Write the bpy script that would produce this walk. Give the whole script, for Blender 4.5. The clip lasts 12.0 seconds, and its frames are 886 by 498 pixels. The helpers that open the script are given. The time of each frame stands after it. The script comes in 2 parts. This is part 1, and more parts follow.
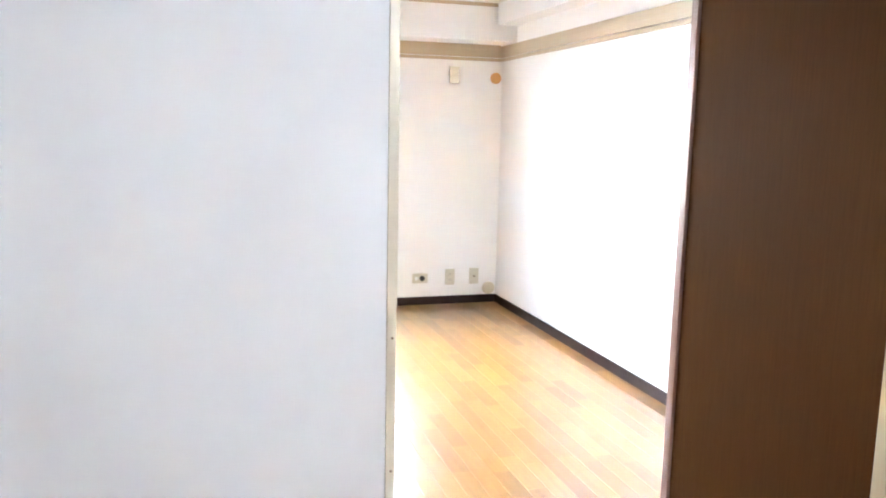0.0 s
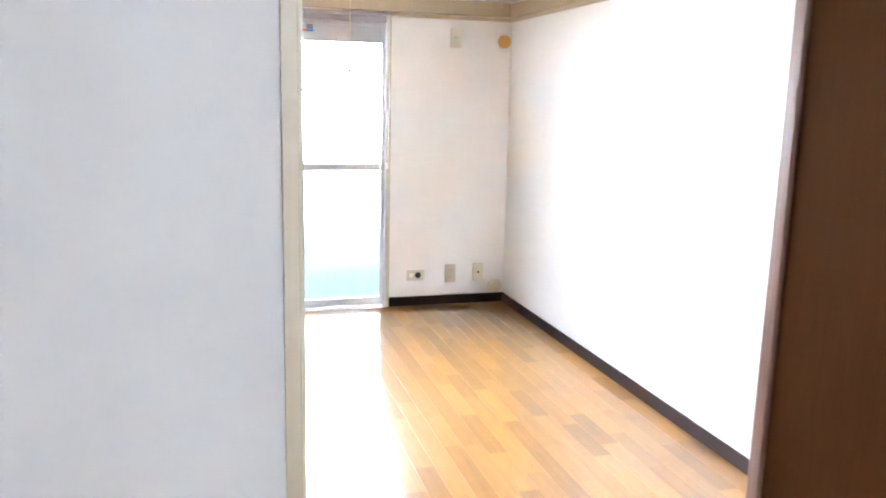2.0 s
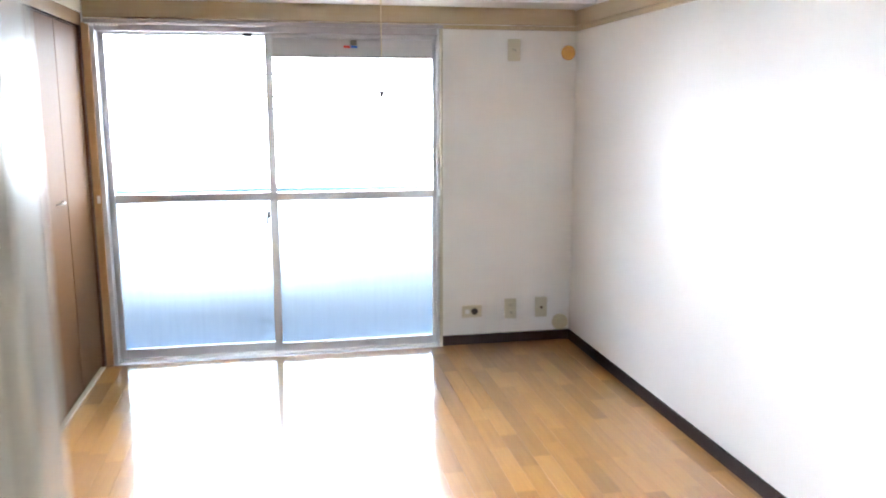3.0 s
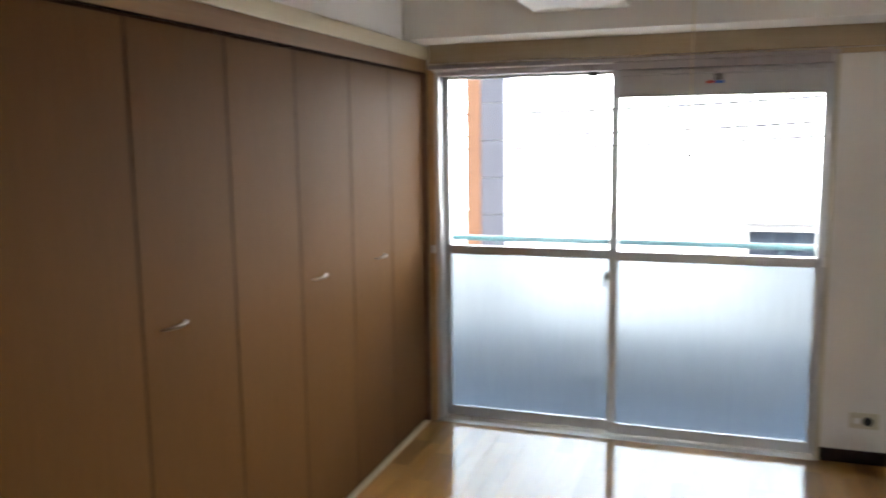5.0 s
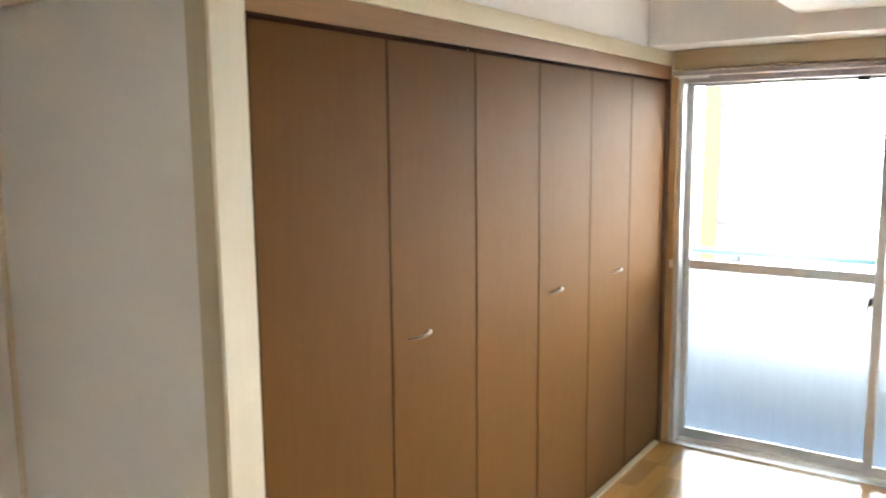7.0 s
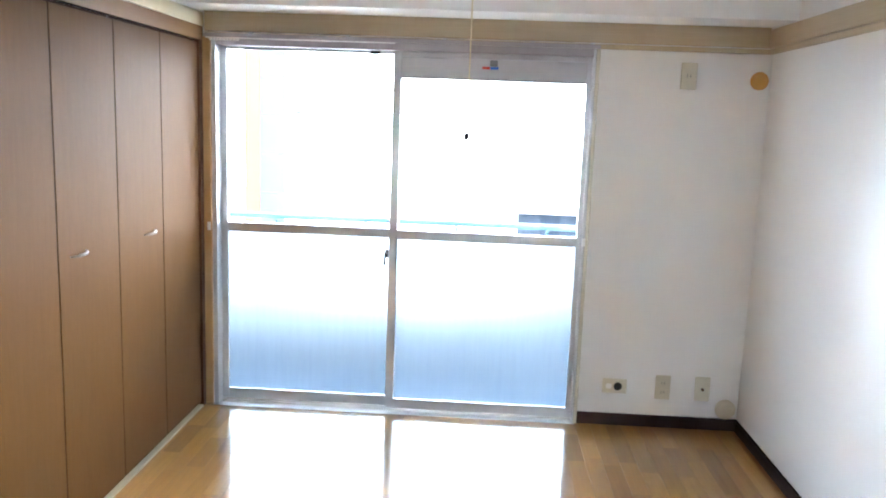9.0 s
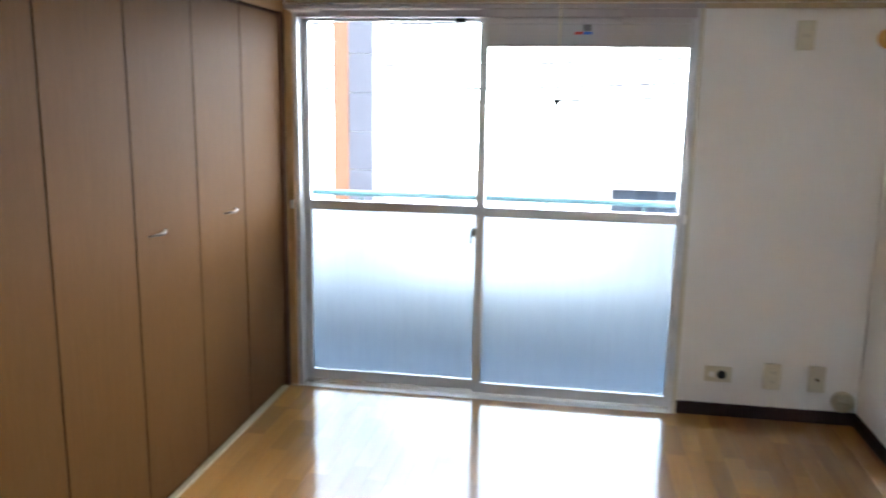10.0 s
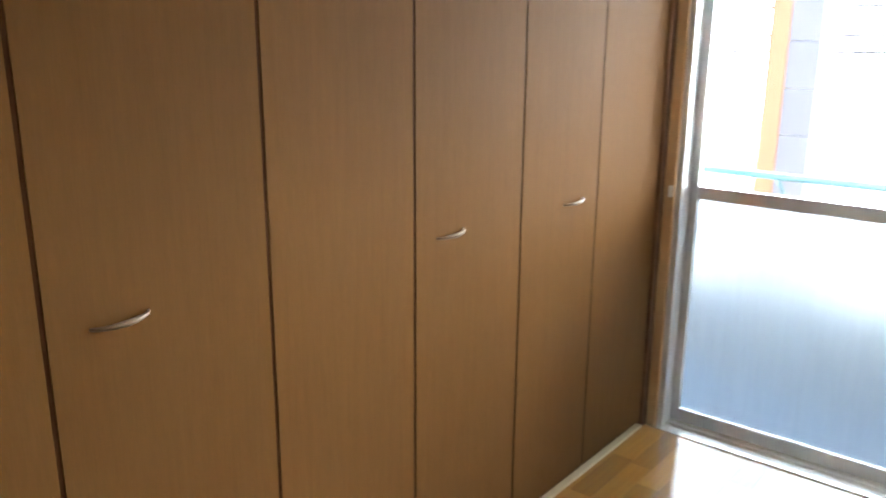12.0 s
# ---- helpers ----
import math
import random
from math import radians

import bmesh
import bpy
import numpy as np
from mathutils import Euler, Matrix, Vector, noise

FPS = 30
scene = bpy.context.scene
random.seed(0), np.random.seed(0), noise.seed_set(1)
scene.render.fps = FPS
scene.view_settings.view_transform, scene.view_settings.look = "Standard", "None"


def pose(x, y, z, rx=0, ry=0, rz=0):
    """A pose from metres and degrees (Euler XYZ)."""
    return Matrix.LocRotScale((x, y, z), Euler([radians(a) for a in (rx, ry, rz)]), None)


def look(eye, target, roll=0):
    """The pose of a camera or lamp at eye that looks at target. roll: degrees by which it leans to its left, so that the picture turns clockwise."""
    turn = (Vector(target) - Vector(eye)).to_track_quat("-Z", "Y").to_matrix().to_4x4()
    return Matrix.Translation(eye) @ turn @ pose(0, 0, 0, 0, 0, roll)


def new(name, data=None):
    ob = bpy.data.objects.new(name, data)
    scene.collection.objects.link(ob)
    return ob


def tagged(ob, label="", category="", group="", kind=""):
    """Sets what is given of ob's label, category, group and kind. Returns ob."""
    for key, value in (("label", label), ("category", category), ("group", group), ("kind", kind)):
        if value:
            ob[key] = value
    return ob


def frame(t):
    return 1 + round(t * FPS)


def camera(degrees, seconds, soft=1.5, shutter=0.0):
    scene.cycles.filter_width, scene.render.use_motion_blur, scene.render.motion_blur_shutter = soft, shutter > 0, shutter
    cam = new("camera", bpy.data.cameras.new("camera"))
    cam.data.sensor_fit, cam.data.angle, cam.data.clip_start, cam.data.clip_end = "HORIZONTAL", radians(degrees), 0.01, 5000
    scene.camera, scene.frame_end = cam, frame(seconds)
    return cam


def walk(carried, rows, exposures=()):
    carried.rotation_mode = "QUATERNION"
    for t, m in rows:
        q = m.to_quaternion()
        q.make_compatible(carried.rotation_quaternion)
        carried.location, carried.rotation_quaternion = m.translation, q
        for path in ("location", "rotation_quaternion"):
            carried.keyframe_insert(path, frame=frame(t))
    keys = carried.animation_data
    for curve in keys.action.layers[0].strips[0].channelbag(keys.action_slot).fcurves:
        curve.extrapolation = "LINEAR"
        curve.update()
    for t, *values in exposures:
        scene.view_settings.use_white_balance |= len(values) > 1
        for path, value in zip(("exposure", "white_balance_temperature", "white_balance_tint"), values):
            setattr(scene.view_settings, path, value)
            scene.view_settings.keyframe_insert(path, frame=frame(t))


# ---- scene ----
cam = camera(58.0, 12.0, soft=1.9, shutter=0.5)
PATH = [
    (0, (0.504, -5.655, 1.307), (1.076, -3.762, 1.009), 1.2),
    (0.5, (0.524, -5.529, 1.319), (1.151, -3.658, 0.99), 1.5),
    (1, (0.581, -5.369, 1.315), (1.218, -3.504, 0.974), 1.3),
    (1.5, (0.695, -5.144, 1.292), (1.296, -3.264, 0.968), 1.2),
    (2, (0.794, -4.88, 1.322), (1.345, -2.994, 0.952), 1.3),
    (2.5, (0.876, -4.611, 1.36), (1.356, -2.71, 0.968), 0.9),
    (2.7, (0.914, -4.543, 1.367), (1.358, -2.63, 0.989), 0.4),
    (4.3, (1.327, -3.919, 1.462), (1.176, -1.946, 1.169), 0.3),
    (4.5, (1.33, -3.865, 1.472), (1.046, -1.906, 1.184), 0.1),
    (5, (1.358, -3.817, 1.472), (0.728, -1.939, 1.193), -0.7),
    (5.5, (1.355, -3.826, 1.49), (0.419, -2.079, 1.22), -1.2),
    (6, (1.305, -3.804, 1.507), (0.183, -2.17, 1.243), -1.3),
    (6.5, (1.272, -3.809, 1.503), (0.098, -2.21, 1.249), -1.6),
    (6.7, (1.274, -3.818, 1.509), (0.106, -2.215, 1.248), -1.2),
    (8.3, (1.357, -3.778, 1.536), (0.924, -1.851, 1.219), 1.3),
    (8.5, (1.34, -3.778, 1.521), (1.052, -1.825, 1.201), 1.7),
    (9, (1.354, -3.8, 1.46), (1.26, -1.828, 1.138), 2.1),
    (9.5, (1.384, -3.777, 1.461), (1.259, -1.816, 1.09), 1.3),
    (10, (1.354, -3.622, 1.436), (1.037, -1.685, 1.052), 0.9),
    (10.5, (1.301, -3.381, 1.427), (0.748, -1.498, 1.041), 1.4),
    (11, (1.27, -3.162, 1.419), (0.461, -1.388, 0.971), 0.8),
    (11.5, (1.174, -2.888, 1.41), (0.153, -1.229, 0.953), 0.9),
    (12, (1.172, -2.666, 1.42), (-0.054, -1.171, 0.91), 0.4),
]
EXPOSURES = [(0.0, 4.3, 6250, 13), (1.5, 4.15, 6300, 13), (2.5, 3.65, 6250, 14), (4.3, 2.1, 6750, 14), (5.0, 1.9, 7050, 14), (5.5, 1.75, 7250, 14), (6.0, 2.2, 7400, 13), (6.5, 3.05, 7550, 12), (6.7, 3.05, 7550, 12), (8.5, 3.38, 6000, 11), (9.0, 3.1, 6000, 10), (9.5, 2.7, 6050, 11), (10.0, 2.35, 6350, 12), (10.5, 2.2, 6600, 12), (11.0, 2.1, 6800, 12), (11.5, 2.15, 6800, 12), (12.0, 2.75, 6900, 11)]
walk(cam, [(t, look(eye, target, roll)) for t, eye, target, roll in PATH], EXPOSURES)

# ---------------------------------------------------------------- light
SUN_EL, SUN_AZ = 48.0, 140.0     # the sun stands behind the building, the window side lies in shade
world = bpy.data.worlds.new("sky")
scene.world = world
world.use_nodes = True
wn = world.node_tree.nodes
sky = wn.new("ShaderNodeTexSky")
sky.sky_type = "NISHITA"
sky.sun_disc = False
sky.sun_elevation = radians(SUN_EL)
sky.sun_rotation = radians(SUN_AZ)
sky.air_density, sky.dust_density, sky.ozone_density = 1.0, 2.0, 1.0
wn["Background"].inputs["Strength"].default_value = 0.15
world.node_tree.links.new(sky.outputs["Color"], wn["Background"].inputs["Color"])

sun = new("sun", bpy.data.lights.new("sun", "SUN"))
sun.data.energy, sun.data.angle, sun.data.color = 2.0, radians(0.5), (1.0, 0.96, 0.9)
sun_from = Vector((math.sin(radians(SUN_AZ)) * math.cos(radians(SUN_EL)), math.cos(radians(SUN_AZ)) * math.cos(radians(SUN_EL)), math.sin(radians(SUN_EL))))
sun.matrix_world = look(sun_from * 30, (0, 0, 0))


# ---------------------------------------------------------------- materials
def shader(name, rough=0.5, metal=0.0):
    m = bpy.data.materials.new(name)
    m.use_nodes = True
    b = m.node_tree.nodes["Principled BSDF"]
    b.inputs["Roughness"].default_value = rough
    b.inputs["Metallic"].default_value = metal
    return m, m.node_tree.nodes, m.node_tree.links, b


def coords(n, l, scale, kind="Object"):
    c = n.new("ShaderNodeTexCoord")
    mp = n.new("ShaderNodeMapping")
    mp.inputs["Scale"].default_value = scale
    l.new(c.outputs[kind], mp.inputs["Vector"])
    return mp.outputs["Vector"]


def noise_tex(n, l, vec, scale, detail=4.0, rough=0.55):
    t = n.new("ShaderNodeTexNoise")
    t.inputs["Scale"].default_value, t.inputs["Detail"].default_value, t.inputs["Roughness"].default_value = scale, detail, rough
    l.new(vec, t.inputs["Vector"])
    return t.outputs["Fac"]


def ramp(n, l, fac, stops):
    r = n.new("ShaderNodeValToRGB")
    e = r.color_ramp.elements
    e[0].position, e[0].color = stops[0][0], (*stops[0][1], 1)
    e[1].position, e[1].color = stops[-1][0], (*stops[-1][1], 1)
    for p, c in stops[1:-1]:
        e.new(p).color = (*c, 1)
    l.new(fac, r.inputs["Fac"])
    return r.outputs["Color"]


def bump(n, l, b, height, strength, dist=0.001):
    k = n.new("ShaderNodeBump")
    k.inputs["Strength"].default_value, k.inputs["Distance"].default_value = strength, dist
    l.new(height, k.inputs["Height"])
    l.new(k.outputs["Normal"], b.inputs["Normal"])


def mixc(n, l, fac, a, b, how="MIX"):
    x = n.new("ShaderNodeMix")
    x.data_type, x.blend_type = "RGBA", how
    for sock, v in ((x.inputs[0], fac), (x.inputs[6], a), (x.inputs[7], b)):
        if isinstance(v, (float, int)):
            sock.default_value = v
        elif isinstance(v, tuple):
            sock.default_value = (*v, 1)
        else:
            l.new(v, sock)
    return x.outputs[2]


def rough_from(n, l, b, fac, lo, hi):
    r = n.new("ShaderNodeMapRange")
    r.inputs["To Min"].default_value, r.inputs["To Max"].default_value = lo, hi
    l.new(fac, r.inputs["Value"])
    l.new(r.outputs["Result"], b.inputs["Roughness"])


def wallpaper(name, base, fine=260.0):
    m, n, l, b = shader(name, 0.75)
    v = coords(n, l, (1, 1, 1))
    big = noise_tex(n, l, v, 1.3, 3)
    grain = noise_tex(n, l, coords(n, l, (1.0, 1.0, 0.45)), fine, 3, 0.6)
    dark = tuple(c * 0.94 for c in base)
    col = mixc(n, l, grain, ramp(n, l, big, [(0.3, dark), (0.7, base)]), tuple(c * 0.97 for c in base))
    l.new(col, b.inputs["Base Color"])
    b.inputs["Specular IOR Level"].default_value = 0.25
    bump(n, l, b, grain, 0.35, 0.0012)
    return m


def wood(name, pale, deep, axis="z", rough=(0.3, 0.45), fine=1.0, per_object=0.0, coat=0.0, stretch=40.0, spec=0.5, relief=0.12, coat_ior=1.5):
    """Grain drawn out along one axis; per_object tints each piece a little differently."""
    m, n, l, b = shader(name, rough[0])
    s = {"x": (1, stretch, stretch), "y": (stretch, 1, stretch), "z": (stretch, stretch, 1)}[axis]
    c = n.new("ShaderNodeTexCoord")
    info = n.new("ShaderNodeObjectInfo")
    add = n.new("ShaderNodeVectorMath")
    add.operation = "MULTIPLY_ADD"
    comb = n.new("ShaderNodeCombineXYZ")
    geo, piece = n.new("ShaderNodeNewGeometry"), n.new("ShaderNodeMath")
    piece.operation = "WRAP"
    both = n.new("ShaderNodeMath")
    l.new(info.outputs["Random"], both.inputs[0])
    l.new(geo.outputs["Random Per Island"], both.inputs[1])
    l.new(both.outputs[0], piece.inputs[0])
    piece.inputs[1].default_value, piece.inputs[2].default_value = 1.0, 0.0
    for k in range(3):
        l.new(piece.outputs[0], comb.inputs[k])
    l.new(comb.outputs[0], add.inputs[0])
    add.inputs[1].default_value = (37.0, 19.0, 53.0)
    l.new(c.outputs["Object"], add.inputs[2])
    mp = n.new("ShaderNodeMapping")
    mp.inputs["Scale"].default_value = s
    l.new(add.outputs[0], mp.inputs["Vector"])
    g1 = noise_tex(n, l, mp.outputs["Vector"], 1.6 * fine, 6, 0.6)
    g2 = noise_tex(n, l, mp.outputs["Vector"], 7.0 * fine, 3, 0.6)
    cloud = noise_tex(n, l, add.outputs[0], 2.2, 2)
    mid = tuple((p + d) / 2 for p, d in zip(pale, deep))
    col = ramp(n, l, g1, [(0.3, deep), (0.5, mid), (0.72, pale)])
    col = mixc(n, l, 0.35, col, ramp(n, l, g2, [(0.35, deep), (0.65, pale)]))
    col = mixc(n, l, cloud, col, mixc(n, l, 0.25, col, deep))
    if per_object:
        hsv = n.new("ShaderNodeHueSaturation")
        mr = n.new("ShaderNodeMapRange")
        mr.inputs["To Min"].default_value, mr.inputs["To Max"].default_value = 1 - per_object, 1 + per_object
        l.new(piece.outputs[0], mr.inputs["Value"])
        l.new(mr.outputs["Result"], hsv.inputs["Value"])
        l.new(col, hsv.inputs["Color"])
        col = hsv.outputs["Color"]
    l.new(col, b.inputs["Base Color"])
    rough_from(n, l, b, cloud, *rough)
    b.inputs["Coat Weight"].default_value = coat
    b.inputs["Specular IOR Level"].default_value = spec
    b.inputs["Coat Roughness"].default_value = 0.11
    b.inputs["Coat IOR"].default_value = coat_ior
    bump(n, l, b, g2, relief, 0.0006)
    return m


def plain(name, base, rough=0.5, metal=0.0, vary=0.06, scale=25.0, relief=0.05, spec=0.5):
    m, n, l, b = shader(name, rough, metal)
    b.inputs["Specular IOR Level"].default_value = spec
    v = coords(n, l, (1, 1, 1))
    f = noise_tex(n, l, v, scale, 4)
    g = noise_tex(n, l, v, 2.0, 2)
    lo, hi = tuple(max(0, c * (1 - vary)) for c in base), tuple(min(1, c * (1 + vary)) for c in base)
    col = mixc(n, l, 0.5, ramp(n, l, f, [(0.3, lo), (0.7, hi)]), ramp(n, l, g, [(0.35, lo), (0.65, hi)]))
    l.new(col, b.inputs["Base Color"])
    rough_from(n, l, b, f, rough * 0.85, min(1, rough * 1.15))
    bump(n, l, b, f, relief, 0.0006)
    return m


WALL = wallpaper("wallpaper", (0.85, 0.83, 0.80))
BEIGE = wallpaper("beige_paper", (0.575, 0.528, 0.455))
CEIL = wallpaper("ceiling_paper", (0.80, 0.785, 0.75), 140.0)
PANEL = wallpaper("panel_paper", (0.76, 0.785, 0.81), 420.0)
RAIL = wood("tan_trim", (0.52, 0.41, 0.27), (0.44, 0.34, 0.21), "x", (0.4, 0.5))
RAILY = wood("tan_trim_y", (0.52, 0.41, 0.27), (0.44, 0.34, 0.21), "y", (0.4, 0.5))
SIDETRIM = wood("orange_tan_trim", (0.54, 0.34, 0.18), (0.47, 0.285, 0.145), "z", (0.35, 0.45))
TAN = wood("tan_post_face", (0.42, 0.33, 0.21), (0.36, 0.28, 0.17), "z", (0.45, 0.55))
POST = wood("cream_post", (0.63, 0.585, 0.47), (0.58, 0.53, 0.41), "z", (0.2, 0.3), coat=0.9)
CREAM = wood("cream_band", (0.58, 0.50, 0.345), (0.53, 0.45, 0.30), "y", (0.35, 0.45))
DOORWOOD = wood("closet_wood", (0.104, 0.0490, 0.0158), (0.088, 0.0408, 0.0126), "z", (0.54, 0.64), 3.0, 0.05, stretch=14.0, spec=0.017, relief=0.05)
JOINT = wood("dark_joint", (0.042, 0.017, 0.006), (0.034, 0.013, 0.0045), "z", (0.6, 0.7), spec=0.01)
JAMBWOOD = wood("closet_jamb", (0.125, 0.060, 0.032), (0.095, 0.045, 0.022), "z", (0.4, 0.5), spec=0.1)
LINTEL = wood("closet_lintel", (0.25, 0.138, 0.062), (0.20, 0.108, 0.046), "y", (0.4, 0.5), spec=0.12)
DARKDOOR = wood("dark_door_wood", (0.066, 0.0280, 0.0095), (0.047, 0.0192, 0.0062), "z", (0.6, 0.7), 3.0, stretch=30.0, spec=0.006)
DARKTRIM = wood("dark_door_trim", (0.21, 0.120, 0.088), (0.165, 0.092, 0.066), "z", (0.38, 0.48), 1.2, spec=0.2)
PLANK = wood("floor_oak", (0.335, 0.166, 0.041), (0.260, 0.122, 0.028), "y", (0.26, 0.34), 0.9, 0.19, 1.0, stretch=26.0, spec=0.1, relief=0.0, coat_ior=2.05)
SUBFLOOR = plain("floor_joint", (0.20, 0.11, 0.05), 0.6)
BASE = plain("baseboard_vinyl", (0.042, 0.027, 0.023), 0.6, spec=0.12)
ALU = plain("aluminium", (0.54, 0.545, 0.555), 0.38, 0.6, 0.05, 60.0)
ALUSILL = plain("aluminium_sill", (0.92, 0.92, 0.90), 0.24, 0.8, 0.02, 8.0, 0.0)
MAUVE = plain("mauve_anodised", (0.40, 0.36, 0.37), 0.4, 0.4, 0.05, 60.0)
KNOBGREY = plain("knob_grey", (0.17, 0.165, 0.16), 0.45)
CAPCREAM = plain("cream_plastic", (0.68, 0.62, 0.47), 0.45, 0.0, 0.05)
VENTGREY = plain("vent_grey", (0.49, 0.48, 0.475), 0.45, 0.25, 0.04, 50.0)
WHITE = plain("white_plastic", (0.80, 0.79, 0.76), 0.4, 0.0, 0.03)
IVORY = plain("ivory_plastic", (0.62, 0.57, 0.44), 0.4, 0.0, 0.04)
ORANGE = plain("aged_orange_plastic", (0.60, 0.31, 0.08), 0.5, 0.0, 0.08)
BLACK = plain("black_plastic", (0.02, 0.018, 0.016), 0.4)
BRASS = plain("satin_brass", (0.13, 0.083, 0.048), 0.45, 0.2, 0.05, 90.0)
TEAL = plain("teal_paint", (0.055, 0.135, 0.14), 0.45, 0.0, 0.08)
CONCRETE = plain("balcony_concrete", (0.30, 0.33, 0.38), 0.85, 0.0, 0.12, 18.0, 0.3)
BLUEPANEL = plain("blue_grey_parapet", (0.011, 0.063, 0.135), 0.7, 0.0, 0.1, 14.0, 0.2)
FACADE = plain("white_facade", (0.80, 0.80, 0.79), 0.8, 0.0, 0.05, 9.0, 0.3)
ORANGEWALL = plain("orange_cladding", (0.275, 0.140, 0.083), 0.6, 0.0, 0.06, 10.0)
GREYWALL = plain("grey_cladding", (0.130, 0.140, 0.176), 0.6, 0.0, 0.06, 10.0)
DARKGLASS = plain("dark_window_glass", (0.05, 0.07, 0.10), 0.12)
PAVING = plain("pale_paving", (0.36, 0.35, 0.33), 0.9, 0.0, 0.2, 30.0, 0.4)
WIRE = plain("wire_rubber", (0.03, 0.03, 0.035), 0.6)
CORD = plain("cord_cotton", (0.72, 0.64, 0.42), 0.8)
RED = plain("red_print", (0.6, 0.06, 0.04), 0.5)
BLUE = plain("blue_print", (0.05, 0.16, 0.6), 0.5)


def clear_glass():
    m = bpy.data.materials.new("clear_glass")
    m.use_nodes = True
    n, l = m.node_tree.nodes, m.node_tree.links
    n.remove(n["Principled BSDF"])
    t, g, x, fr = n.new("ShaderNodeBsdfTransparent"), n.new("ShaderNodeBsdfGlossy"), n.new("ShaderNodeMixShader"), n.new("ShaderNodeFresnel")
    t.inputs["Color"].default_value = (0.95, 0.97, 0.965, 1)
    g.inputs["Roughness"].default_value = 0.02
    fr.inputs["IOR"].default_value = 1.45
    l.new(fr.outputs[0], x.inputs[0])
    l.new(t.outputs[0], x.inputs[1])
    l.new(g.outputs[0], x.inputs[2])
    l.new(x.outputs[0], n["Material Output"].inputs["Surface"])
    return m


def frosted_glass():
    m, n, l, b = shader("frosted_glass", 0.44)
    b.inputs["Transmission Weight"].default_value = 1.0
    b.inputs["IOR"].default_value = 1.3
    f = noise_tex(n, l, coords(n, l, (1, 1, 0.08)), 45.0, 4, 0.6)
    l.new(ramp(n, l, f, [(0.35, (0.140, 0.163, 0.173)), (0.65, (0.158, 0.182, 0.192))]), b.inputs["Base Color"])
    t, x = n.new("ShaderNodeBsdfTranslucent"), n.new("ShaderNodeMixShader")
    t.inputs["Color"].default_value = (0.135, 0.15, 0.158, 1)
    x.inputs[0].default_value = 0.15
    l.new(b.outputs[0], x.inputs[1])
    l.new(t.outputs[0], x.inputs[2])
    l.new(x.outputs[0], n["Material Output"].inputs["Surface"])
    return m


GLASS, FROST = clear_glass(), frosted_glass()


def glow(name, col, strength):
    m = bpy.data.materials.new(name)
    m.use_nodes = True
    b = m.node_tree.nodes["Principled BSDF"]
    b.inputs["Base Color"].default_value = (0.9, 0.9, 0.88, 1)
    b.inputs["Emission Color"].default_value = (*col, 1)
    b.inputs["Emission Strength"].default_value = strength
    return m


LAMP = glow("lamp_diffuser", (0.90, 0.96, 1.06), 5.0)
HAZE = glow("bright_hazy_sky", (0.88, 0.97, 1.10), 10.0)


# ---------------------------------------------------------------- mesh helpers
def box(bm, x0, x1, y0, y1, z0, z1, bevel=0.0):
    r = bmesh.ops.create_cube(bm, size=1.0, matrix=Matrix.LocRotScale(((x0 + x1) / 2, (y0 + y1) / 2, (z0 + z1) / 2), None, (x1 - x0, y1 - y0, z1 - z0)))
    if bevel:
        edges = list({e for v in r["verts"] for e in v.link_edges})
        bmesh.ops.bevel(bm, geom=edges, offset=bevel, segments=2, profile=0.5, affect="EDGES")
    return bm


def boxes(*rows, bevel=0.0):
    bm = bmesh.new()
    for r in rows:
        box(bm, *r, bevel=bevel)
    return bm


def disc(bm, centre, radius, depth, axis="y", n=32, bevel=0.0, r2=None):
    turn = {"y": Matrix.Rotation(radians(90), 4, "X"), "x": Matrix.Rotation(radians(90), 4, "Y"), "z": Matrix.Identity(4)}[axis]
    r = bmesh.ops.create_cone(bm, cap_ends=True, segments=n, radius1=radius, radius2=radius if r2 is None else r2, depth=depth, matrix=Matrix.Translation(centre) @ turn)
    if bevel:
        edges = [e for e in {e for v in r["verts"] for e in v.link_edges} if any(len(f.verts) > 4 for f in e.link_faces)]
        bmesh.ops.bevel(bm, geom=edges, offset=bevel, segments=2, profile=0.5, affect="EDGES")
    return bm


def tube(bm, pts, radius, n=10, radii=None):
    rings = []
    for i, p in enumerate(pts):
        p = Vector(p)
        a, b = Vector(pts[max(i - 1, 0)]), Vector(pts[min(i + 1, len(pts) - 1)])
        d = (b - a).normalized()
        u = d.cross(Vector((0, 0, 1)) if abs(d.z) < 0.9 else Vector((1, 0, 0))).normalized()
        w = d.cross(u)
        r = radii[i] if radii else radius
        rings.append([bm.verts.new(p + r * (math.cos(2 * math.pi * k / n) * u + math.sin(2 * math.pi * k / n) * w)) for k in range(n)])
    for s, t in zip(rings, rings[1:]):
        for k in range(n):
            bm.faces.new((s[k], s[(k + 1) % n], t[(k + 1) % n], t[k])).smooth = True
    bm.faces.new(rings[0][::-1])
    bm.faces.new(rings[-1])
    return bm


def link(name, bm, material):
    bmesh.ops.recalc_face_normals(bm, faces=bm.faces)
    me = bpy.data.meshes.new(name)
    bm.to_mesh(me)
    bm.free()
    me.materials.append(material)
    return new(name, me)


def part(name, bm, material, parent, label=""):
    ob = link(name, bm, material)
    ob.parent = parent
    return tagged(ob, label)


def structure(name, bm, material, label, category):
    return tagged(link(name, bm, material), label, category, kind="structure")


def thing(name, label, category, group="", kind=""):
    return tagged(new(name), label, category, group, kind)


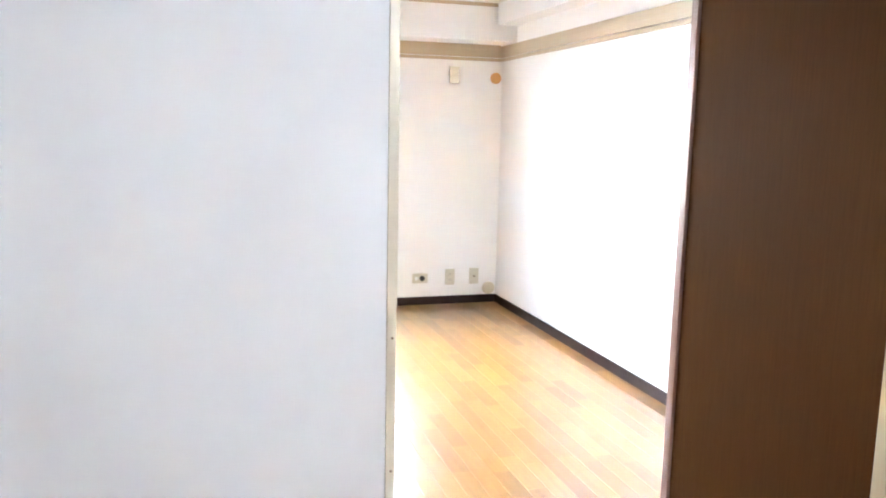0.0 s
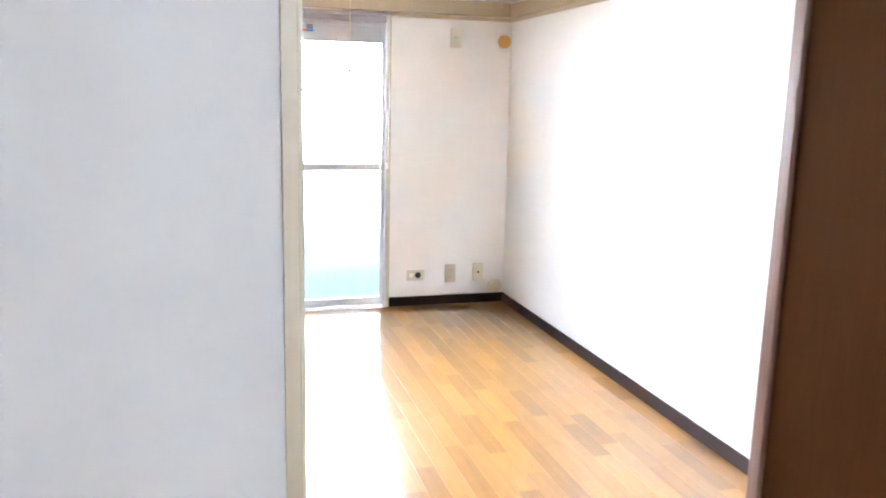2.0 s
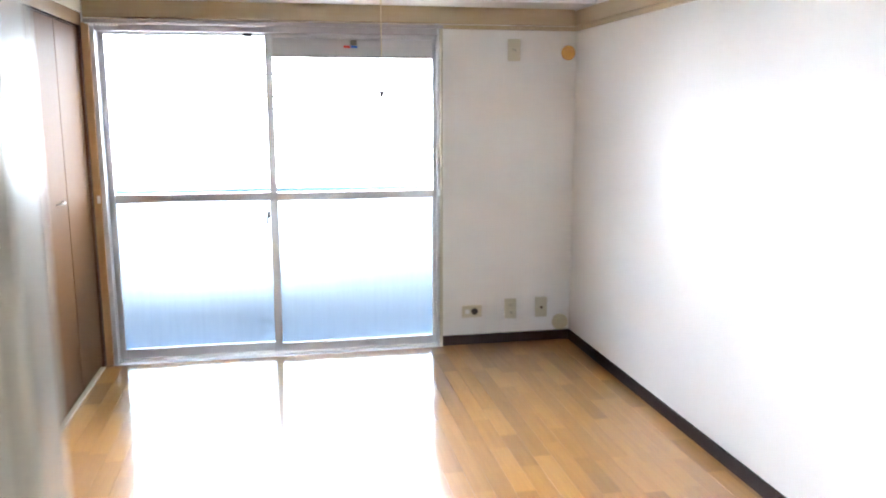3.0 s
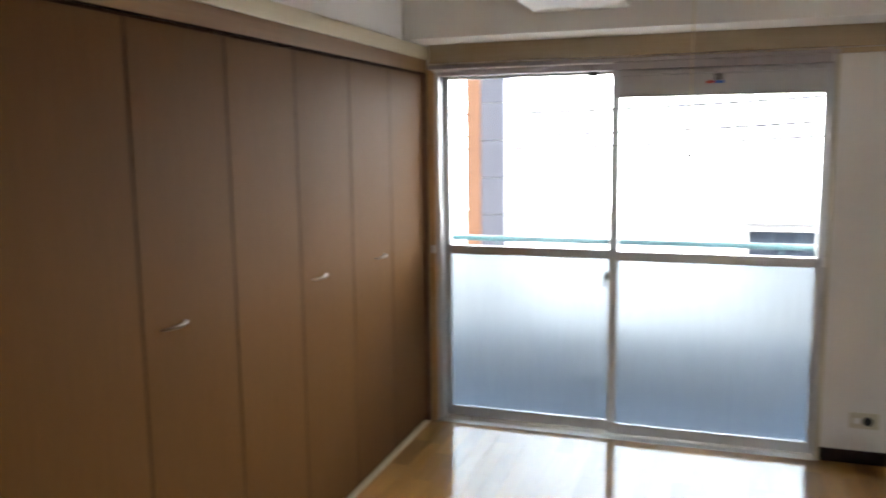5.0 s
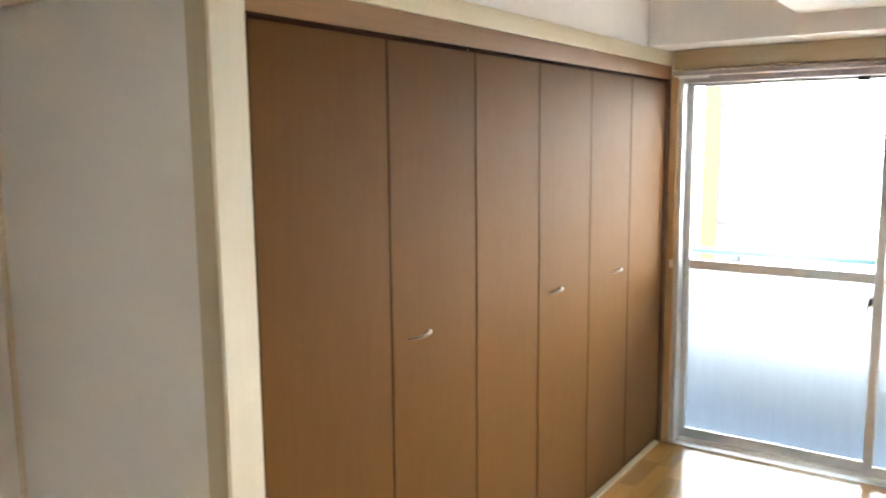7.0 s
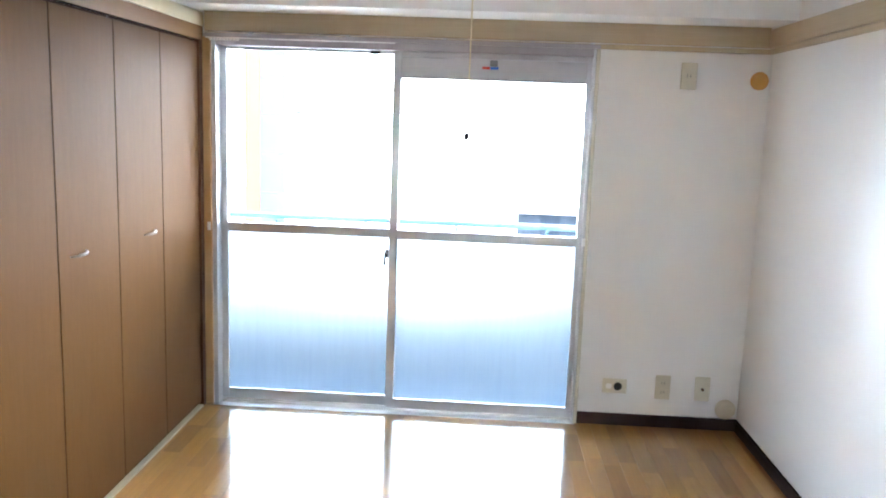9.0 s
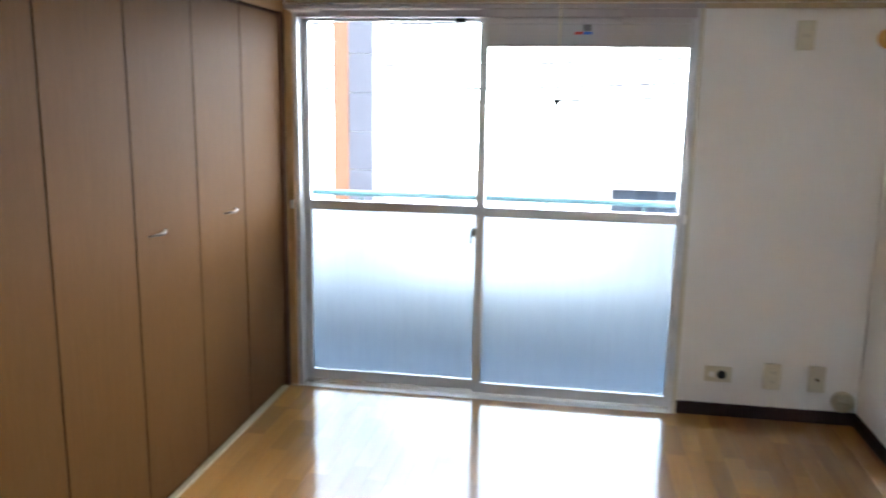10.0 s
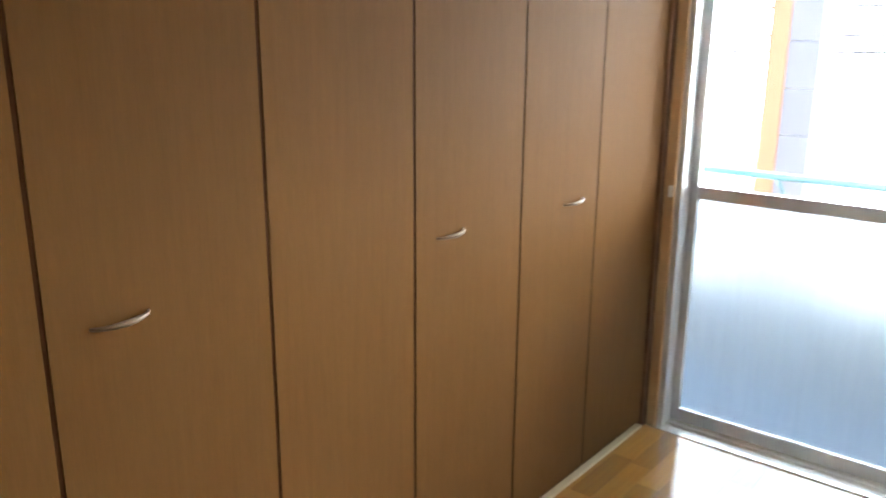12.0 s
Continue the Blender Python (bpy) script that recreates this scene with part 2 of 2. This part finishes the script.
# ---------------------------------------------------------------- the room
W = 2.64            # window wall, corner to corner
CEILING = 2.17
RAIL0, RAIL1 = 1.80, 1.908
WX0, WX1, WTOP = 0.045, 1.846, 1.80      # window opening
CLOSET_END = -2.80
HALL_X = 1.96       # face of the hall's east wall
JAMB_Y = -4.083     # hall face of the partition
JAMB_X = 0.881

structure("wall_window_side", boxes((-0.75, WX0, 0, 0.15, 0, 2.3), (WX1, W + 0.15, 0, 0.15, 0, 2.3), (WX0, WX1, 0, 0.15, WTOP, 2.3)), WALL, "white papered wall with a balcony window in it", "wall")
structure("wall_east", boxes((W, W + 0.12, -3.5, 0, 0, 2.3)), WALL, "plain white papered side wall", "wall")
structure("wall_east_return", boxes((HALL_X + 0.11, W, -3.50, -3.40, 0, 2.3)), WALL, "white papered return wall beside the hall", "wall")
structure("beam_window", boxes((-0.0115, W, -0.28, 0, 1.916, 2.3), bevel=0.003), WALL, "white papered beam above the window", "beam")
structure("beam_east", boxes((W - 0.15, W, -3.4, -0.28, 2.025, 2.3), bevel=0.004), WALL, "white papered beam along the side wall", "beam")
structure("wall_above_closet", boxes((-0.10, -0.012, CLOSET_END, 0.0, 1.905, 2.3)), WALL, "white papered wall above the closet", "wall")
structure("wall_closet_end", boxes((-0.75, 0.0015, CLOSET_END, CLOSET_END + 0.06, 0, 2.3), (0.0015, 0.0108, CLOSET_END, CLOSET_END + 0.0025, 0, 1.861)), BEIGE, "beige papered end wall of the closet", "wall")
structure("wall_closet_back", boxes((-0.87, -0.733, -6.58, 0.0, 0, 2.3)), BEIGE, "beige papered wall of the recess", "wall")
structure("ceiling", boxes((-0.87, W + 0.15, -6.7, 0.15, 2.30, 2.40)), CEIL, "plain off-white papered ceiling", "ceiling")
structure("ceiling_room", boxes((-0.0115, W, -4.03, -0.28, CEILING, 2.298)), CEIL, "off-white papered ceiling of the room", "ceiling")
structure("soffit_recess", boxes((-0.75, -0.012, -4.03, CLOSET_END, 1.862, 2.298)), CEIL, "off-white lowered ceiling over the recess", "ceiling")
structure("trim_recess", boxes((-0.733, 0.0, CLOSET_END - 0.012, CLOSET_END - 0.0005, 1.83, 1.861), (-0.733, -0.718, -4.03, CLOSET_END - 0.013, 1.83, 1.861), (-0.733, -0.717, CLOSET_END - 0.012, CLOSET_END - 0.0005, 0, 1.829)), RAILY, "thin tan wooden moulding in the recess", "trim")
structure("trim_ceiling", boxes((0.0, W - 0.152, -0.292, -0.281, 2.145, 2.169)), RAIL, "thin tan wooden ceiling moulding", "trim")

# hall
structure("wall_partition", boxes((-0.75, JAMB_X - 0.0208, JAMB_Y, JAMB_Y + 0.055, 0, 2.3)), PANEL, "white papered partition between hall and room", "wall")
structure("wall_hall_south", boxes((-0.87, W + 0.15, -6.7, -6.58, 0, 2.3)), WALL, "plain white wall closing the hall", "wall")
structure("wall_hall_east", boxes((HALL_X, HALL_X + 0.11, -6.58, -4.332, 0, 2.3), (HALL_X, HALL_X + 0.11, -4.332, -3.40, 1.90, 2.3)), WALL, "white papered hall wall", "wall")
structure("wall_above_opening", boxes((JAMB_X, HALL_X, JAMB_Y, JAMB_Y + 0.055, 1.93, 2.3)), WALL, "white papered wall over the opening", "wall")
post = thing("door_jamb", "cream wooden jamb at the end of the partition", "door jamb", kind="structure")
part("jamb_face", boxes((JAMB_X - 0.0205, JAMB_X - 0.004, JAMB_Y - 0.004, JAMB_Y + 0.058, 0, 1.93), bevel=0.001), POST, post)
part("jamb_edge", boxes((JAMB_X - 0.004, JAMB_X + 0.001, JAMB_Y + 0.002, JAMB_Y + 0.050, 0, 1.93), bevel=0.001), POST, post)
part("lintel", boxes((JAMB_X + 0.001, HALL_X - 0.001, JAMB_Y + 0.002, JAMB_Y + 0.053, 1.90, 1.929), bevel=0.001), POST, post)
for z in (0.586, 0.876):
    part("screw", disc(bmesh.new(), (JAMB_X - 0.009, JAMB_Y - 0.005, z), 0.003, 0.002, n=12), BRASS, post)

# dark door in the hall wall
d = thing("door_1", "closed dark brown wooden door with a glossy frame", "door", kind="structure")
part("leaf", boxes((HALL_X + 0.003, HALL_X + 0.05, -4.287, -3.479, 0.008, 1.86), bevel=0.002), DARKDOOR, d, "dark brown wood-grain door leaf")
part("frame_far", boxes((HALL_X + 0.001, HALL_X + 0.11, -3.4515, -3.430, 0, 1.899), (HALL_X - 0.006, HALL_X + 0.10, -3.4785, -3.4525, 0, 1.899), bevel=0.004), DARKTRIM, d, "reddish brown glossy door frame")
part("frame_near", boxes((HALL_X - 0.012, HALL_X + 0.11, -4.330, -4.288, 0, 1.899), bevel=0.003), TAN, d, "tan door frame")
part("frame_head", boxes((HALL_X - 0.010, HALL_X + 0.10, -4.287, -3.479, 1.862, 1.899), bevel=0.003), DARKTRIM, d)

lamp = thing("ceiling_lamp", "round white ceiling lamp lit in the hall", "ceiling lamp")
part("lamp_base", disc(bmesh.new(), (1.20, -6.15, 2.285), 0.15, 0.028, "z", 40, 0.004), WHITE, lamp)
part("diffuser", disc(bmesh.new(), (1.20, -6.15, 2.225), 0.13, 0.09, "z", 40, 0.02), LAMP, lamp)

# rails and baseboards
pr = thing("picture_rail", "tan wooden picture rail round the room", "picture rail", kind="structure")
part("rail_window_side", boxes((0.022, W - 0.024, -0.022, 0, RAIL0 + 0.026, 1.9155), (0.022, W - 0.02, -0.018, 0, RAIL0, RAIL0 + 0.022), bevel=0.0015), RAIL, pr)
part("rail_side", boxes((W - 0.022, W, -3.4, 0, RAIL0 + 0.026, RAIL1), (W - 0.018, W, -3.4, 0, RAIL0, RAIL0 + 0.022), bevel=0.0015), RAILY, pr)
bb = thing("baseboard", "dark brown vinyl baseboard", "baseboard", kind="structure")
part("board_window_side", boxes((WX1 + 0.017, W - 0.010, -0.009, 0, 0, 0.06), bevel=0.001), BASE, bb)
part("board_side", boxes((W - 0.009, W, -3.4, 0, 0, 0.06), bevel=0.001), BASE, bb)

# ---------------------------------------------------------------- closet
ct = thing("closet_frame", "brown wooden closet frame with a cream top band", "closet frame", kind="structure")
part("lintel", boxes((-0.03, 0.010, -2.678, -0.008, 1.781, 1.845), bevel=0.002), LINTEL, ct)
part("top_band", boxes((-0.03, 0.020, -2.678, -0.024, 1.845, 1.905), bevel=0.002), CREAM, ct, "cream wooden band")
part("track", boxes((-0.028, -0.016, -2.655, -0.05, 1.758, 1.781)), JOINT, ct, "dark door track")
part("track_lip", boxes((-0.004, 0.012, -2.654, -0.053, 1.7785, 1.7808)), JOINT, ct, "thin dark track lip")
part("jamb_window_side", boxes((-0.03, 0.008, -0.052, -0.001, 0.0, 1.785), bevel=0.002), JAMBWOOD, ct, "reddish brown side jamb")
part("jamb_dark", boxes((-0.028, 0.0, -2.680, -2.645, 0.0, 1.785), bevel=0.001), JOINT, ct)
part("floor_strip", boxes((-0.03, 0.010, -2.678, -0.055, 0.0, 0.010), bevel=0.0015), TAN, ct, "tan wooden floor strip")
cp = thing("closet_post", "cream glossy wooden corner post of the closet", "post", kind="structure")
part("post_side", boxes((0.002, 0.072, CLOSET_END + 0.003, -2.710, 0, 1.904)), POST, cp, "glossy cream side of the post")
part("post_face", boxes((0.011, 0.070, CLOSET_END - 0.005, CLOSET_END + 0.0027, 0, 1.862), bevel=0.001), TAN, cp, "tan face of the post")
part("post_filler", boxes((-0.03, 0.006, -2.7095, -2.681, 0, 1.904), bevel=0.002), DARKDOOR, cp, "dark brown filler strip")
structure("wall_closet_inner", boxes((-0.74, -0.70, CLOSET_END + 0.07, -0.002, 0, 1.75)), WALL, "back of the closet behind its doors", "wall")


def bifold(y0, y1, y2, handle_panel, handle_y, handle_z, label):
    """One pair of closet leaves, folded flat, with a bow handle on one leaf."""
    t = thing("bifold_closet_door", label, "closet door", "closet doors")
    for y in (y1, y2):
        part("joint_strip", boxes((-0.024, -0.0015, y - 0.0041, y + 0.0041, 0.03, 1.766)), JOINT, t, "brown joint strip")
    part("roller_pin", tube(bmesh.new(), [(-0.006, y2 - 0.03, 1.768), (-0.006, y2 - 0.03, 1.782)], 0.0013, 8), BRASS, t, "thin roller pin")
    for k, (a, b) in enumerate(((y0, y1), (y1, y2))):
        g = 0.0042
        leaf = part("leaf", boxes((-0.026, 0.0, a + g, b - g, 0.026, 1.769), bevel=0.0009), DOORWOOD, t)
        if k == handle_panel:
            z, h = handle_z, 0.051
            pts = [(0.001 + 0.023 * math.sin(math.pi * i / 14) ** 0.6, handle_y - h + 2 * h * i / 14, z + 0.003 * (i / 7 - 1)) for i in range(15)]
            bm = tube(bmesh.new(), pts, 0.005, 10, [0.0024 + 0.0026 * math.sin(math.pi * i / 14) for i in range(15)])
            part("handle", bm, BRASS, leaf, "bowed satin brass handle")
    return t


bifold(-2.644, -2.178, -1.753, 1, -2.056, 0.978, "closed honey-brown wooden folding door with a brass handle")
bifold(-1.753, -1.339, -0.907, 1, -1.211, 0.966, "closed honey-brown wooden folding door with a brass handle")
bifold(-0.907, -0.490, -0.056, 0, -0.637, 0.958, "closed honey-brown wooden folding door beside the window")

# ---------------------------------------------------------------- window
win = thing("window_1", "sliding aluminium balcony window, frosted below and clear above", "window", kind="structure")
part("outer_frame", boxes((WX0, WX0 + 0.022, 0.0, 0.11, 0.006, WTOP), (WX1 - 0.012, WX1, 0.0, 0.11, 0.006, WTOP), bevel=0.002), ALU, win)
part("frame_head", boxes((WX0 + 0.022, WX1 - 0.012, 0.0, 0.11, WTOP - 0.035, WTOP), bevel=0.002), MAUVE, win, "mauve-grey anodised window head")
part("threshold", boxes((WX0 - 0.03, WX1 + 0.002, -0.032, 0.11, -0.001, 0.005), (WX0, WX1, 0.03, 0.033, 0.005, 0.012), (WX0, WX1, 0.068, 0.071, 0.005, 0.012), bevel=0.0008), ALUSILL, win, "pale aluminium floor threshold")
part("side_trim", boxes((0.0085, WX0, -0.016, 0.012, 0, RAIL0), bevel=0.002), SIDETRIM, win, "tan wooden window trim")
part("side_trim", boxes((WX1, WX1 + 0.016, -0.016, 0.0, 0, RAIL0), bevel=0.002), POST, win, "cream wooden window trim")


def sash(x0, x1, y, stile0, stile1, top, lock=False):
    s = part("sash", boxes((x0, x0 + stile0, y, y + 0.028, 0.0055, 1.768), (x1 - stile1, x1, y, y + 0.028, 0.0055, 1.768), (x0 + stile0, x1 - stile1, y + 0.002, y + 0.026, 0.0055, 0.058), (x0 + stile0, x1 - stile1, y + 0.002, y + 0.026, 0.872, 0.917), (x0 + stile0, x1 - stile1, y + 0.002, y + 0.026, top, 1.768), bevel=0.0015), ALU, win)
    p = part("frosted_pane", boxes((x0 + stile0 - 0.004, x1 - stile1 + 0.004, y + 0.011, y + 0.016, 0.054, 0.876)), FROST, s, "frosted lower pane")
    c = part("clear_pane", boxes((x0 + stile0 - 0.004, x1 - stile1 + 0.004, y + 0.012, y + 0.016, 0.913, top + 0.004)), GLASS, s, "clear upper pane")
    c.visible_shadow = False
    return s


left = sash(WX0 + 0.020, 0.945, 0.072, 0.032, 0.036, 1.752)
right = sash(0.906, WX1 - 0.010, 0.034, 0.040, 0.024, 1.640)
part("vent_panel", boxes((0.947, 1.811, 0.030, 0.060, 1.645, 1.738), (0.947, 1.811, 0.028, 0.050, 1.744, 1.762), bevel=0.002), VENTGREY, right, "grey metal ventilation panel")
part("vent_knob", boxes((1.36, 1.395, 0.012, 0.032, 1.708, 1.735), bevel=0.003), KNOBGREY, right)
part("vent_label", boxes((1.325, 1.36, 0.0275, 0.0295, 1.694, 1.706)), RED, right, "red label strip")
part("vent_label", boxes((1.362, 1.40, 0.0275, 0.0295, 1.694, 1.706)), BLUE, right, "blue label strip")
lk = boxes((0.888, 0.904, 0.040, 0.058, 0.775, 0.815), bevel=0.003)
tube(lk, [(0.896, 0.044, 0.80), (0.890, 0.026, 0.80), (0.888, 0.020, 0.778), (0.888, 0.022, 0.745)], 0.005)
part("crescent_lock", lk, BLACK, left, "dark crescent lock")
part("head_stop", boxes((0.80, 0.845, 0.01, 0.03, 1.742, 1.762), bevel=0.002), BLACK, win, "dark head stop")

cr = thing("curtain_rail", "white metal curtain rail above the window", "curtain rail")
part("rail", boxes((0.03, WX1 + 0.01, -0.062, -0.046, 1.796, 1.814), bevel=0.003), MAUVE, cr, "mauve-grey outer rail")
part("rail_inner", boxes((0.03, 0.92, -0.04, -0.026, 1.792, 1.808), bevel=0.003), WHITE, cr, "white inner rail")
for x in (0.25, 0.70, 1.15, 1.55, 1.82):
    part("bracket", boxes((x - 0.008, x + 0.008, -0.064, -0.0225, 1.814, 1.822), bevel=0.001), ALU, cr)
for k in range(9):
    part("glider", boxes((0.05 + 0.016 * k, 0.060 + 0.016 * k, -0.040, -0.028, 1.782, 1.7915), bevel=0.001), WHITE, cr)
for x in (0.034, WX1 - 0.006):
    c = thing("sash_stop", "small white plastic stop on the window jamb", "window stop", "sash stops")
    part("body", boxes((x - 0.008, x + 0.008, -0.022, -0.0165, 0.885, 0.925), bevel=0.002), WHITE, c)

# ---------------------------------------------------------------- fittings on the walls
def plate(name, label, x, z, w, h, category):
    t = thing(name, label, category)
    part("cover", boxes((x - w / 2, x + w / 2, -0.009, 0.0, z - h / 2, z + h / 2), bevel=0.003), IVORY, t)
    return t


t = plate("gas_socket_plate", "ivory wall plate with a dark round gas socket", 2.037, 0.200, 0.118, 0.072, "wall socket")
part("toggle", boxes((1.995, 2.022, -0.013, -0.009, 0.187, 0.213), bevel=0.002), WHITE, t)
sock = disc(bmesh.new(), (2.052, -0.011, 0.200), 0.020, 0.008, n=28, bevel=0.002)
part("socket", sock, BLACK, t, "dark round socket")
t = plate("power_outlet", "ivory double power outlet low on the wall", 2.270, 0.205, 0.072, 0.120, "power outlet")
for z in (0.228, 0.182):
    o = part("outlet_face", boxes((2.252, 2.288, -0.0115, -0.009, z - 0.017, z + 0.017), bevel=0.001), IVORY, t)
    for x in (2.264, 2.276):
        part("slot", boxes((x - 0.001, x + 0.001, -0.0122, -0.0115, z - 0.006, z + 0.006)), BLACK, o)
t = plate("aerial_outlet", "ivory aerial outlet low on the wall", 2.460, 0.206, 0.072, 0.120, "aerial outlet")
part("connector", disc(bmesh.new(), (2.460, -0.013, 0.206), 0.007, 0.010, n=18, bevel=0.001), BRASS, t)
t = plate("upper_power_outlet", "ivory power outlet high on the wall", 2.271, 1.692, 0.072, 0.120, "power outlet")
o = part("outlet_face", boxes((2.253, 2.289, -0.0115, -0.009, 1.675, 1.709), bevel=0.001), IVORY, t)
for x in (2.263, 2.277):
    part("slot", boxes((x - 0.0012, x + 0.0012, -0.0122, -0.0115, 1.686, 1.699)), BLACK, o)
t = thing("upper_vent_cap", "aged orange plastic round cap high on the wall", "wall cap")
part("cap", disc(bmesh.new(), (2.589, -0.009, 1.680), 0.041, 0.018, n=40, bevel=0.005), ORANGE, t)
t = thing("lower_vent_cap", "cream plastic round valve cap beside the baseboard", "wall cap")
part("cap", disc(bmesh.new(), (2.576, -0.014, 0.112), 0.048, 0.028, n=40, bevel=0.007), CAPCREAM, t)
part("ring", disc(bmesh.new(), (2.576, -0.030, 0.112), 0.030, 0.006, n=32, bevel=0.002), CAPCREAM, t)
part("grip", boxes((2.553, 2.599, -0.041, -0.033, 0.107, 0.117), (2.571, 2.581, -0.0405, -0.0331, 0.089, 0.135), bevel=0.003), CAPCREAM, t, "crossed finger grip")
t = thing("wall_box", "white rectangular box hung on the beam", "wall box")
part("body", boxes((0.605, 1.015, -0.80, -0.281, 1.998, 2.168), bevel=0.006), WHITE, t)

cord = thing("pull_cord", "thin cream pull cord with a dark knob", "pull cord")
part("cord", tube(bmesh.new(), [(1.307, -1.815, 2.169), (1.309, -1.817, 1.9), (1.308, -1.815, 1.6), (1.307, -1.815, 1.424)], 0.0016, 8), CORD, cord)
kb = tube(bmesh.new(), [(1.307, -1.815, 1.427), (1.307, -1.815, 1.423), (1.307, -1.815, 1.413), (1.307, -1.815, 1.408)], 0.008, 14, [0.005, 0.0078, 0.007, 0.003])
part("knob", kb, BLACK, cord, "dark plastic knob")

# ---------------------------------------------------------------- outside
structure("ground", boxes((-400, 400, 1.6, 800, -3.4, -3.2)), PAVING, "pale paved ground far below the balcony", "ground")
structure("balcony_floor", boxes((-1.2, 3.6, 0.15, 1.15, -0.20, -0.04)), BLUEPANEL, "blue-grey coated balcony floor", "balcony floor")
bal = thing("balcony_railing", "low balcony kerb with a teal tube handrail", "railing", kind="structure")
part("kerb", boxes((-1.2, 3.6, 1.04, 1.15, -0.04, 0.27), bevel=0.004), BLUEPANEL, bal, "low blue-grey kerb")
part("handrail", tube(bmesh.new(), [(-1.2, 0.97, 0.84), (1.2, 0.97, 0.84), (3.6, 0.97, 0.84)], 0.017, 14), TEAL, bal, "teal handrail tube")
for k in range(9):
    x = -1.0 + 0.55 * k
    part("baluster", tube(bmesh.new(), [(x, 1.09, 0.27), (x, 1.09, 0.74), (x, 0.97, 0.826)], 0.009, 10), TEAL, bal)

nb = thing("neighbour_column", "orange and grey clad corner of a neighbouring building", "building")
part("orange_wall", boxes((-1.31, -1.14, 5.0, 5.5, -3.2, 7.0), bevel=0.004), ORANGEWALL, nb, "orange cladding strip")
for k in range(22):
    z = -3.2 + 0.42 * k
    part("cladding_panel", boxes((-1.139, -0.86, 5.02, 5.5, z, z + 0.416), bevel=0.004), GREYWALL, nb)
part("cladding_core", boxes((-1.12, -0.88, 5.04, 5.48, -3.2, 6.0)), WHITE, nb)

structure("backdrop", boxes((-70, 70, 45, 45.1, -20, 60)), HAZE, "glaring white hazy sky beyond the houses", "sky")
hs = thing("neighbour_house", "white rendered house across the street", "house")
part("wall", boxes((1.80, 1.88, 8.0, 13.0, -3.2, 0.22), (1.88, 2.93, 8.0, 13.0, 0.12, 0.22), (1.88, 2.93, 8.0, 13.0, -3.2, -0.40), (2.93, 9.0, 8.0, 13.0, -3.2, 0.22), (1.88, 2.93, 8.2, 13.0, -0.40, 0.12)), FACADE, hs)
part("roof", boxes((1.78, 9.1, 7.92, 13.1, 0.22, 0.235), bevel=0.01), GREYWALL, hs, "grey flat roof edge")
wd = part("window", boxes((1.88, 2.93, 8.06, 8.10, -0.40, 0.12)), DARKGLASS, hs, "dark house window")
part("window_frame", boxes((1.82, 2.99, 7.97, 8.0, 0.12, 0.17), (1.82, 1.88, 7.97, 8.0, -0.40, 0.12), bevel=0.004), FACADE, wd)
for x in (-3.5, 4.5):
    pole = thing("utility_pole", "grey concrete utility pole carrying wires", "utility pole", "utility poles")
    part("shaft", tube(bmesh.new(), [(x, 6.3, -3.2), (x, 6.3, 4.5)], 0.13, 16, [0.15, 0.12]), CONCRETE, pole)
for k, (z, sag) in enumerate(((1.88, 0.10), (1.60, 0.10), (1.43, 0.09), (2.40, 0.12))):
    c = thing("overhead_wire", "thin black overhead wire across the street", "wire", "overhead wires")
    pts = [(-3.5 + 8 * i / 14, 6.15 + 0.03 * k, z + 0.24 * (i / 14 - 0.5) - sag * (1 - (i / 7 - 1) ** 2)) for i in range(15)]
    part("strand", tube(bmesh.new(), pts, 0.018, 6), WIRE, c)

# ---------------------------------------------------------------- floor
fl = structure("floor", boxes((-0.87, W + 0.15, -6.7, 0.15, -0.10, -0.002)), SUBFLOOR, "glossy honey-coloured oak strip floor", "floor")
PW, EDGE = 0.0762, 0.027          # strip width, cut strip along the east wall
LENGTHS = (0.455, 0.303, 0.303, 0.38)
kinds = {}
rng = random.Random(11)


def plank_mesh(length, width, seam):
    key = (round(length, 3), round(width, 3), seam)
    if key not in kinds:
        bm = bmesh.new()
        box(bm, 0.0009 if seam else 0.0004, width - 0.0004, 0, length - 0.0004, -0.009, 0.0)
        me = bpy.data.meshes.new("plank")
        bm.to_mesh(me)
        bm.free()
        me.materials.append(PLANK)
        kinds[key] = me
    return kinds[key]


rows = math.ceil((W - EDGE) / PW) + 1
bm = bmesh.new()
for r in range(rows):
    x, width = (W - EDGE, EDGE) if r == 0 else (W - EDGE - r * PW, PW)
    cuts = [0.0, -round(rng.uniform(0.12, 0.45), 2)]
    while cuts[-1] > -4.1:
        cuts.append(max(-4.1, round(cuts[-1] - rng.choice(LENGTHS), 3)))
    for b, a in zip(cuts, cuts[1:]):
        if b > -2.95:
            o = new("plank", plank_mesh(b - a, width, r % 4 == 1))
            o.location, o.parent = (x, a, 0.0), fl
        elif b - a > 0.004:
            box(bm, x + 0.0004, x + width - 0.0004, a, b - 0.0004, -0.009, 0.0)
for r in range(rows, rows + 10):
    for k in range(3):
        y = -4.10 + 0.45 * k
        box(bm, W - EDGE - r * PW, W - EDGE - (r - 1) * PW - 0.0006, y, min(y + 0.4495, CLOSET_END - 0.001), -0.009, 0.0)
for r in range(46):
    for k in range(5):
        y = -6.6 + 0.4996 * k
        box(bm, W - (r + 1) * PW, W - r * PW - 0.0006, y, y + 0.499, -0.009, 0.0)
hall = link("hall_planks", bm, PLANK)
hall.parent = fl
tagged(hall, "oak strips of the doorway and hall floor", kind="stuff")
